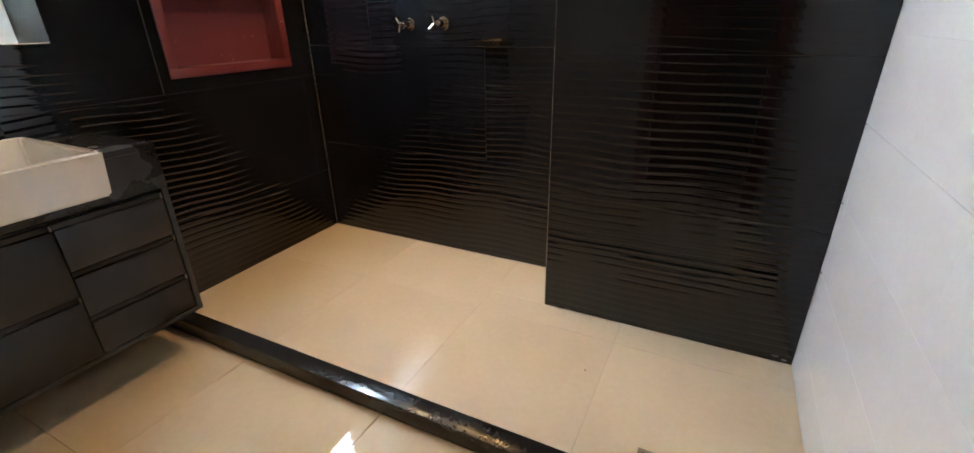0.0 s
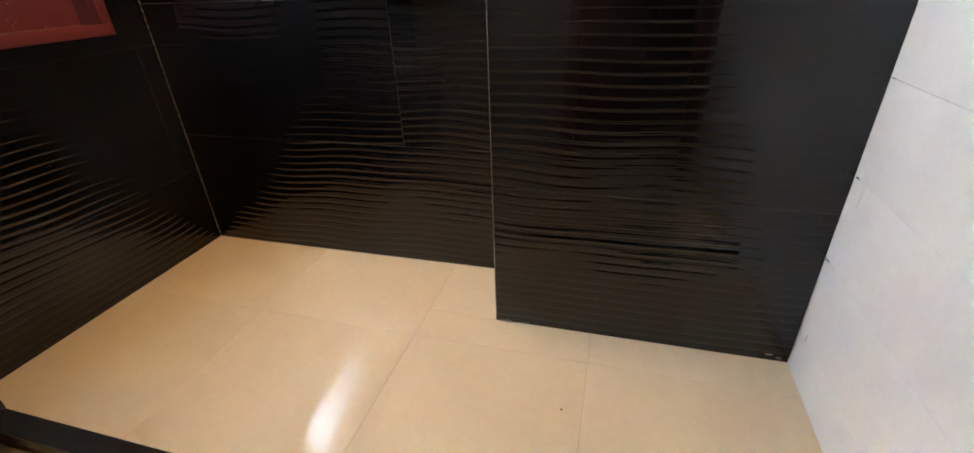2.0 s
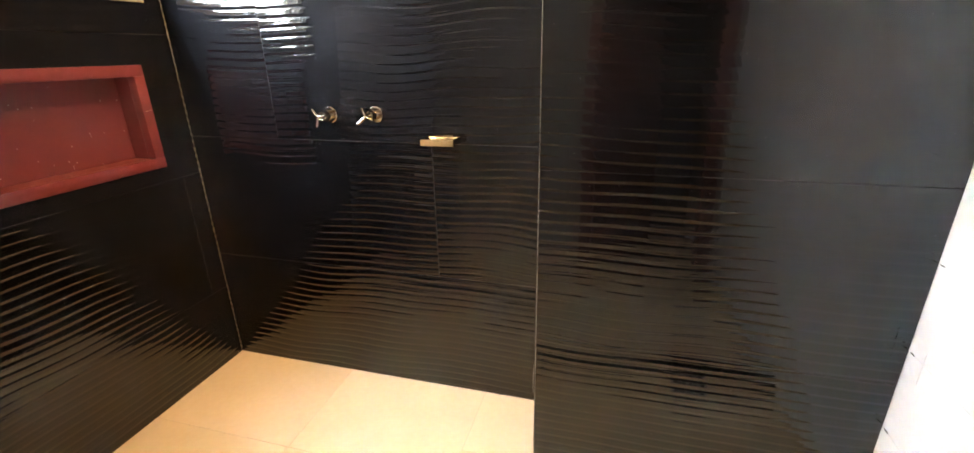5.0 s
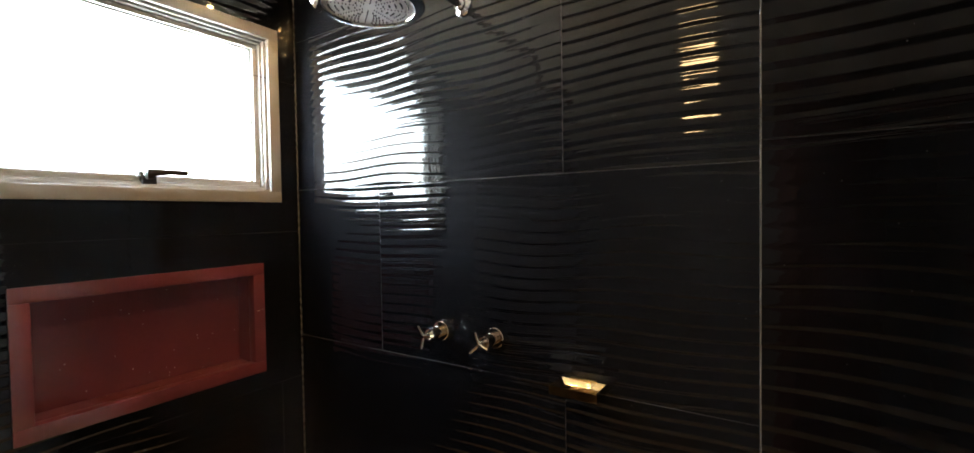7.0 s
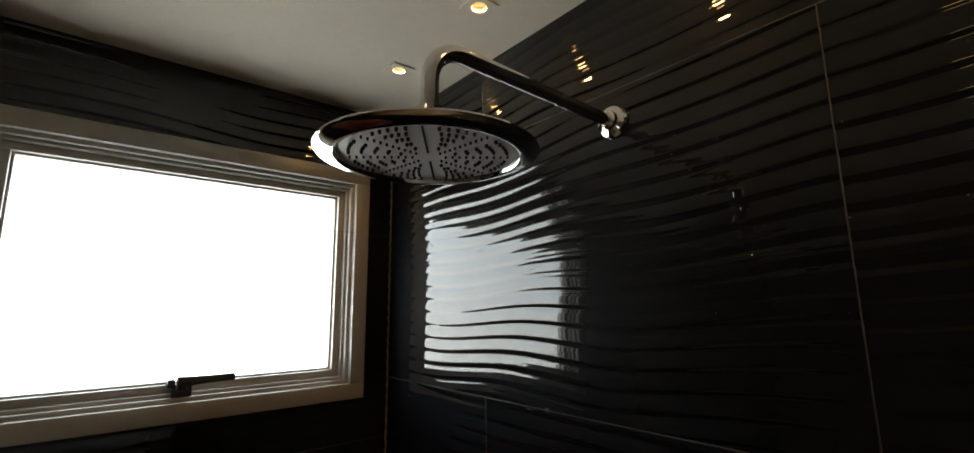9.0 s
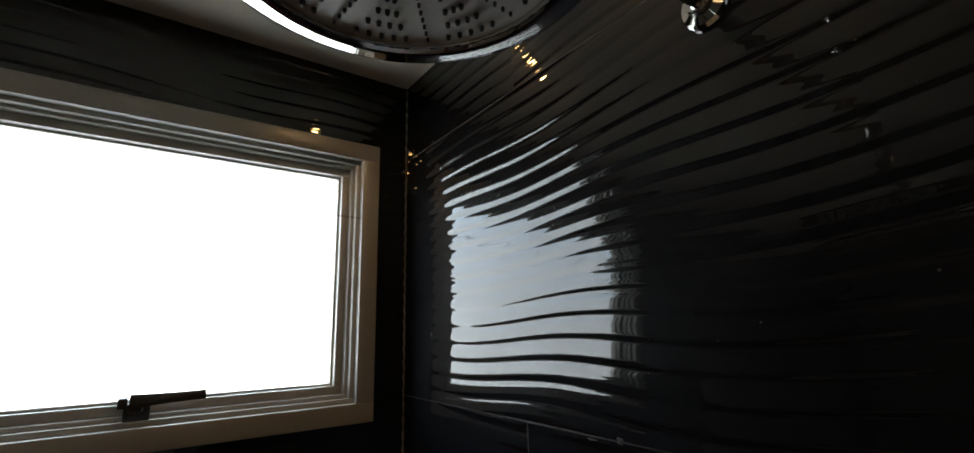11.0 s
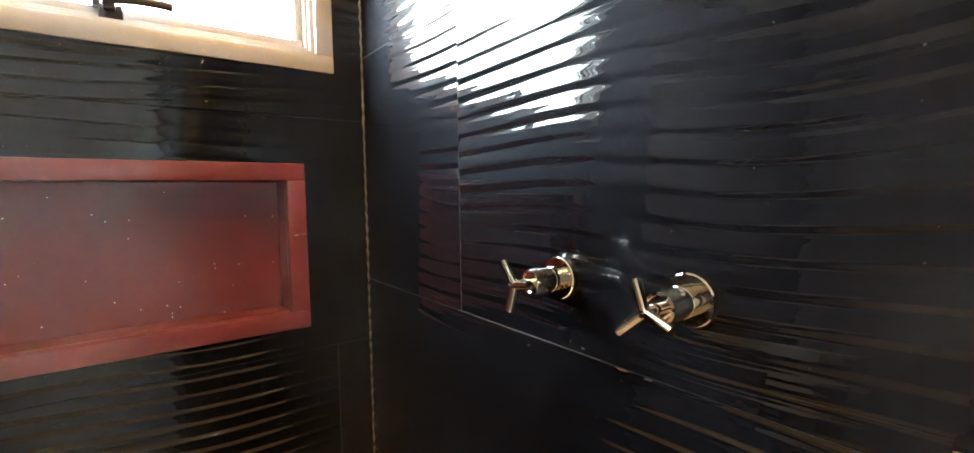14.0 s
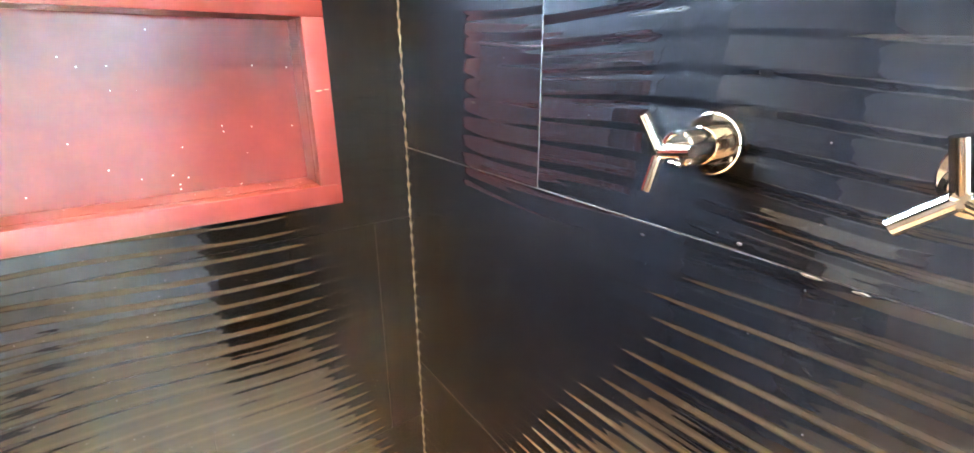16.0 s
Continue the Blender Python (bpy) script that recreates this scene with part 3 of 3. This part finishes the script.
for k in range(28):
    a = 2 * math.pi * k / 28
    sb = bmesh.new()
    ca, sa = math.cos(a), math.sin(a)
    tube(sb, [(cxd + 0.016 * ca, cyd + 0.016 * sa, 0.0030), (cxd + 0.053 * math.cos(a + 0.12), cyd + 0.053 * math.sin(a + 0.12), 0.0030)], 0.0018, 6)
    part("bar", sb, M_GREYMETAL, drain)
local(drain)

# a crumb of mortar left on the floor
gm = bmesh.new()
bmesh.ops.create_icosphere(gm, subdivisions=2, radius=0.0032)
for v in gm.verts:
    v.co *= 1 + 0.25 * noise.noise(v.co * 400)
    v.co = Vector((1.838 + v.co.x, -0.689 + v.co.y, 0.0018 + v.co.z * 0.55))
solid("mortar_crumb", gm, M_SMEAR, "tiny dark crumb of mortar on the cream floor", "debris")

# granite kerb of the shower
solid("shower_kerb", boxes((0.0, W, -1.182, -1.114, -0.0035, 0.060), bevel=0.003), M_KERB, "low polished black granite kerb across the shower", "kerb")

# ---------------------------------------------------------------- recessed lights
def downlight(x, y):
    t = empty("downlight", "small square recessed spotlight, lit warm yellow", "ceiling light", (x, y, CEIL), group="row of recessed spotlights")
    b = bmesh.new()
    steps, half, r = 32, 0.027, 0.0150
    lower = [[], []]
    for k in range(steps):
        a = 2 * math.pi * k / steps
        c, s = math.cos(a), math.sin(a)
        q = half / max(abs(c), abs(s))
        lower[0].append(b.verts.new((x + q * c, y + q * s, CEIL - 0.0035)))
        lower[1].append(b.verts.new((x + r * c, y + r * s, CEIL - 0.0035)))
    up = [b.verts.new((v.co.x, v.co.y, CEIL)) for v in lower[0]]
    deep = [b.verts.new((x + (v.co.x - x) * 0.82, y + (v.co.y - y) * 0.82, CEIL + 0.020)) for v in lower[1]]
    for k in range(steps):
        j = (k + 1) % steps
        b.faces.new((lower[0][k], lower[0][j], lower[1][j], lower[1][k]))
        b.faces.new((up[k], up[j], lower[0][j], lower[0][k]))
        b.faces.new((lower[1][k], lower[1][j], deep[j], deep[k]))
    part("trim_plate", b, M_CEIL, t, "white square trim")
    b = bmesh.new()
    lathe(b, [(0.0128, 0.010), (0.0122, 0.0075), (0.001, 0.006)], (x, y, CEIL), steps=28)
    part("bulb", b, M_BULB, t, "glowing yellow lamp face")
    local(t)


for dx, dy in DOWNLIGHTS:
    downlight(dx, dy)

panel = empty("ceiling_panel_light", "slim square surface-mounted ceiling light, lit warm yellow", "ceiling light", (PANEL[0], PANEL[1], CEIL))
px, py = PANEL
part("housing", boxes((px - 0.098, px + 0.098, py - 0.098, py + 0.098, CEIL - 0.014, CEIL), bevel=0.003), M_CEIL, panel)
part("diffuser", boxes((px - 0.080, px + 0.080, py - 0.080, py + 0.080, CEIL - 0.0175, CEIL - 0.0142), bevel=0.001), M_DIFFUSER, panel, "glowing yellow diffuser", smooth=False)
local(panel)

# ---------------------------------------------------------------- vanity corner
VX, VY = 0.41, -1.166
vanity = empty("vanity_cabinet", "wall-hung charcoal vanity cabinet with drawers", "cabinet", (0.2, -1.75, 0.165))
vend = -2.35
part("body", boxes((0.002, VX - 0.022, vend, VY - 0.020, 0.172, 0.662), bevel=0.001), M_RECESS, vanity)
part("end_panel", boxes((0.002, VX, VY - 0.020, VY, 0.165, 0.67), bevel=0.0015), M_LACQUER, vanity)
part("bottom_rail", boxes((VX - 0.022, VX, vend, VY - 0.021, 0.165, 0.184), bevel=0.001), M_LACQUER, vanity)


def front(name, y0, y1, z0, z1):
    f = part(name, boxes((VX - 0.021, VX - 0.002, y0, y1, z0, z1 - 0.022), bevel=0.0015), M_LACQUER, vanity)
    h = part("handle_profile", boxes((VX - 0.020, VX - 0.008, y0, y1, z1 - 0.020, z1 - 0.002), bevel=0.001), M_RECESS, f, "black edge-pull profile")
    part("end_cap", boxes((VX - 0.008, VX - 0.001, y1 - 0.006, y1, z1 - 0.021, z1 - 0.003), bevel=0.001), M_GREYMETAL, f, "small grey metal end cap")


for z0, z1 in ((0.186, 0.330), (0.332, 0.494), (0.496, 0.658)):
    front("drawer", VY - 0.345, VY - 0.024, z0, z1)
for y1 in (VY - 0.349, VY - 0.349 - 0.40):
    for z0, z1 in ((0.186, 0.410), (0.412, 0.658)):
        front("drawer", y1 - 0.396, y1, z0, z1)
local(vanity)

BY0, BY1 = -1.97, -1.386
counter = empty("countertop", "black granite vanity top with a deep front apron", "countertop", (0.2, -1.75, 0.67))
part("slab", boxes((0.002, VX, BY1, VY + 0.002, 0.810, 0.830), (0.002, 0.10, BY0, BY1, 0.810, 0.830), (0.002, VX, vend, BY0, 0.810, 0.830)), M_GRANITE, counter, smooth=False)
part("apron", boxes((VX - 0.018, VX, BY1, VY + 0.002, 0.672, 0.809), (VX - 0.018, VX, BY0, BY1, 0.672, 0.728), (VX - 0.018, VX, vend, BY0, 0.672, 0.809)), M_GRANITE, counter, smooth=False)
part("end_apron", boxes((0.002, VX - 0.019, VY - 0.016, VY + 0.002, 0.672, 0.809)), M_GRANITE, counter, smooth=False)
local(counter)

basin = empty("washbasin", "white ceramic semi-recessed rectangular washbasin", "washbasin", (0.33, -1.69, 0.732))
bb = bmesh.new()
box(bb, 0.105, 0.574, BY0 + 0.004, BY1 - 0.004, 0.732, 0.872)
bb.faces.ensure_lookup_table()
top = max(bb.faces, key=lambda f: f.calc_center_median().z)
bmesh.ops.inset_region(bb, faces=[top], thickness=0.022)
bmesh.ops.inset_region(bb, faces=[top], thickness=0.016, depth=-0.095)
for v in bb.verts:
    if v.co.z < 0.75 and v.co.x > 0.5:
        v.co.x -= 0.028
for v in top.verts:
    if v.co.x < 0.2:
        v.co.x += 0.02
bmesh.ops.bevel(bb, geom=[e for e in bb.edges], offset=0.007, segments=3, affect="EDGES")
part("bowl", bb, M_CERAMIC, basin)
wb = bmesh.new()
lathe(wb, [(0.020, 0.0), (0.021, 0.003), (0.006, 0.004), (0.002, 0.002)], (0.33, -1.69, 0.7775), steps=28)
part("waste", wb, M_CHROME, basin)
local(basin)
tapm = empty("basin_tap", "chrome basin mixer tap", "tap", (0.150, -1.69, 0.872))
tb = bmesh.new()
lathe(tb, [(0.024, 0.0), (0.024, 0.006), (0.019, 0.010), (0.018, 0.090), (0.010, 0.098)], (0.118, -1.69, 0.8722), steps=28)
part("body", tb, M_CHROME, tapm)
part("spout", tube(bmesh.new(), [(0.118, -1.69, 0.947), (0.18, -1.69, 0.957), (0.24, -1.69, 0.942), (0.245, -1.69, 0.927)], 0.0105), M_CHROME, tapm)
local(tapm)

mirror = empty("wall_mirror", "frameless wall mirror above the vanity", "mirror", (0.0, -1.75, 1.145))
part("glass", boxes((0.003, 0.012, -2.34, -1.185, 1.145, 2.02), bevel=0.002), M_MIRROR, mirror, smooth=False)
local(mirror)

# ---------------------------------------------------------------- doorway behind the walk
door = empty("door_1", "half-open dark reddish-brown wooden door in its frame", "door", (1.96, BACK, -0.01), "structure")
part("door_frame", boxes((DOOR[0] - 0.05, DOOR[0] + 0.04, BACK - 0.14, BACK + 0.012, -0.01, DOOR[3] + 0.05), (DOOR[1] - 0.04, DOOR[1] + 0.05, BACK - 0.14, BACK + 0.012, -0.01, DOOR[3] + 0.05),
                         (DOOR[0] + 0.04, DOOR[1] - 0.04, BACK - 0.14, BACK + 0.012, DOOR[3] - 0.04, DOOR[3] + 0.05), bevel=0.002), M_WOOD, door)
swing = Matrix.Translation((DOOR[0] + 0.044, BACK - 0.135, 0)) @ Matrix.Rotation(radians(-50), 4, "Z")
lbm = boxes((0.0, 0.785, -0.036, 0.0, 0.004, DOOR[3] - 0.045), bevel=0.002)
bmesh.ops.transform(lbm, matrix=swing, verts=lbm.verts)
leaf = part("door_leaf", lbm, M_WOOD, door)
hbm = bmesh.new()
tube(hbm, [(0.73, -0.002, 1.02), (0.73, 0.045, 1.02), (0.71, 0.050, 1.02), (0.61, 0.050, 1.02)], 0.009)
bmesh.ops.transform(hbm, matrix=swing, verts=hbm.verts)
part("door_handle", hbm, M_CHROME, door)
local(door)
HALL = BACK - 2.0
solid("wall_hall", boxes((0.9, W + 0.2, HALL - 0.12, HALL, -0.2, CEIL + 0.2), (0.9, 1.02, HALL, BACK - 0.151, -0.2, CEIL + 0.2), (W + 0.08, W + 0.2, HALL, BACK - 0.151, -0.2, CEIL + 0.2)),
      M_PLASTER, "plain walls closing the unlit hall", "wall", "structure", smooth=False)
solid("floor_hall", boxes((1.02, W + 0.08, HALL, BACK - 0.151, -0.15, -0.001)), M_FLOOR, "plain porcelain floor of the unlit hall", "floor", "structure", smooth=False)
solid("ceiling_hall", boxes((1.02, W + 0.08, HALL, BACK - 0.151, CEIL, CEIL + 0.15)), M_CEIL, "plain ceiling of the unlit hall", "ceiling", "structure", smooth=False)

# ---------------------------------------------------------------- tiles last
LV = [0.0, 0.366, 0.925, 1.481, 2.037, CEIL]
LSPLIT = [(1.06, 2.37), (0.087, 1.40, 2.71), (0.85, 2.06), (1.40, 2.71), (0.85, 2.06)]
lholes = [(-win_hole[1], -win_hole[0], win_hole[2], win_hole[3]), (-niche_hole[1], -niche_hole[0], niche_hole[2], niche_hole[3])]
rows_of(LV, LSPLIT, -BACK, wall_left, (0, 0, 0), (0, -1, 0), (1, 0, 0), 11, lholes)
BV = [0.0, 0.538, 1.082, 1.637, 2.195, CEIL]


def grout_lines(levels, splits, u_end, parent, origin, mat):
    """Worn grout that fills the joints of a wall facing -y almost flush with the tiles."""
    ox, oy, half = origin[0], origin[1], 0.0008
    for k, (v0, v1) in enumerate(zip(levels, levels[1:])):
        for u in splits[k % len(splits)]:
            part("grout_line", boxes((ox + u - half, ox + u + half, oy - 0.0003, oy + 0.0011, v0 + 0.001, v1 - 0.001)), mat, parent, smooth=False)
    for v in levels[1:-1]:
        part("grout_line", boxes((ox + 0.001, ox + u_end - 0.001, oy - 0.0003, oy + 0.0011, v - half, v + half)), mat, parent, smooth=False)


BSPLIT = [(), (1.096,), (0.435,), (1.096,), (0.435,)]
grout_lines(BV, BSPLIT, PIER_X, wall_back, (0, 0, 0), M_JOINT)
grout_lines(BV, [()], W - PIER_X, pier, (PIER_X, PIER_Y, 0), M_DARKGROUT)
rows_of(BV, BSPLIT, PIER_X, wall_back, (0, 0, 0), (1, 0, 0), (0, -1, 0), 21)
rows_of(BV, [()], W - PIER_X, pier, (PIER_X, PIER_Y, 0), (1, 0, 0), (0, -1, 0), 31, depth=0.85)
rows_of(BV, [()], -PIER_Y, pier, (PIER_X, 0, 0), (0, -1, 0), (-1, 0, 0), 41)

slabs = {}


def flat_tile(parent, x0, x1, y0, y1, z0, z1, mat, bevel=0.0012):
    """A tile on shared mesh data for its size, with eased edges."""
    key = (round(x1 - x0, 4), round(y1 - y0, 4), round(z1 - z0, 4), mat.name)
    if key not in slabs:
        a, b, c = [k / 2 for k in key[:3]]
        slabs[key] = mesh_of("tile", boxes((-a, a, -b, b, -c, c), bevel=0.0), mat)
        if bevel:
            bm = bmesh.new()
            bm.from_mesh(slabs[key])
            bmesh.ops.bevel(bm, geom=list(bm.edges), offset=bevel, segments=1, affect="EDGES")
            bm.to_mesh(slabs[key])
            bm.free()
    ob = new("tile", slabs[key])
    ob.location = ((x0 + x1) / 2, (y0 + y1) / 2, (z0 + z1) / 2)
    ob.parent = parent


J = 0.0007
xs = [0.0, 0.632, 1.280, 1.897, W]
for x0, x1 in zip(xs, xs[1:]):
    for y0, y1 in ((-0.481, 0.0), (-1.114, -0.481)):
        if y1 == 0.0 and x0 >= 1.2:
            if x0 < 1.5:
                flat_tile(shower_floor, x0 + J, PIER_X - J, PIER_Y, y1 - J, -0.0065, 0.0, M_FLOOR)
            flat_tile(shower_floor, x0 + J, x1 - J, y0 + J, PIER_Y - J, -0.0065, 0.0, M_FLOOR)
        else:
            flat_tile(shower_floor, x0 + J, x1 - J, y0 + J, y1 - J, -0.0065, 0.0, M_FLOOR)
    for y0, y1 in ((-1.713, -1.182), (-2.313, -1.713), (BACK - 0.02, -2.313)):
        flat_tile(floor, x0 + J, x1 - J, y0 + J, y1 - J, -0.0105, -0.004, M_FLOOR)

k = 0
z = 0.154 - 0.2475
while z < CEIL:
    z0, z1 = max(0.0, z), min(CEIL, z + 0.2475)
    cuts = [PIER_Y] + [c for c in ((-1.13, -2.03) if k % 2 else (-1.58, -2.48)) if c > BACK] + [BACK]
    for y1, y0 in zip(cuts, cuts[1:]):
        flat_tile(wall_right, W, W + 0.008, y0 + J / 2, y1 - J / 2, z0 + J / 2, z1 - J / 2, M_WHITE, 0.0003)
    z += 0.2475
    k += 1
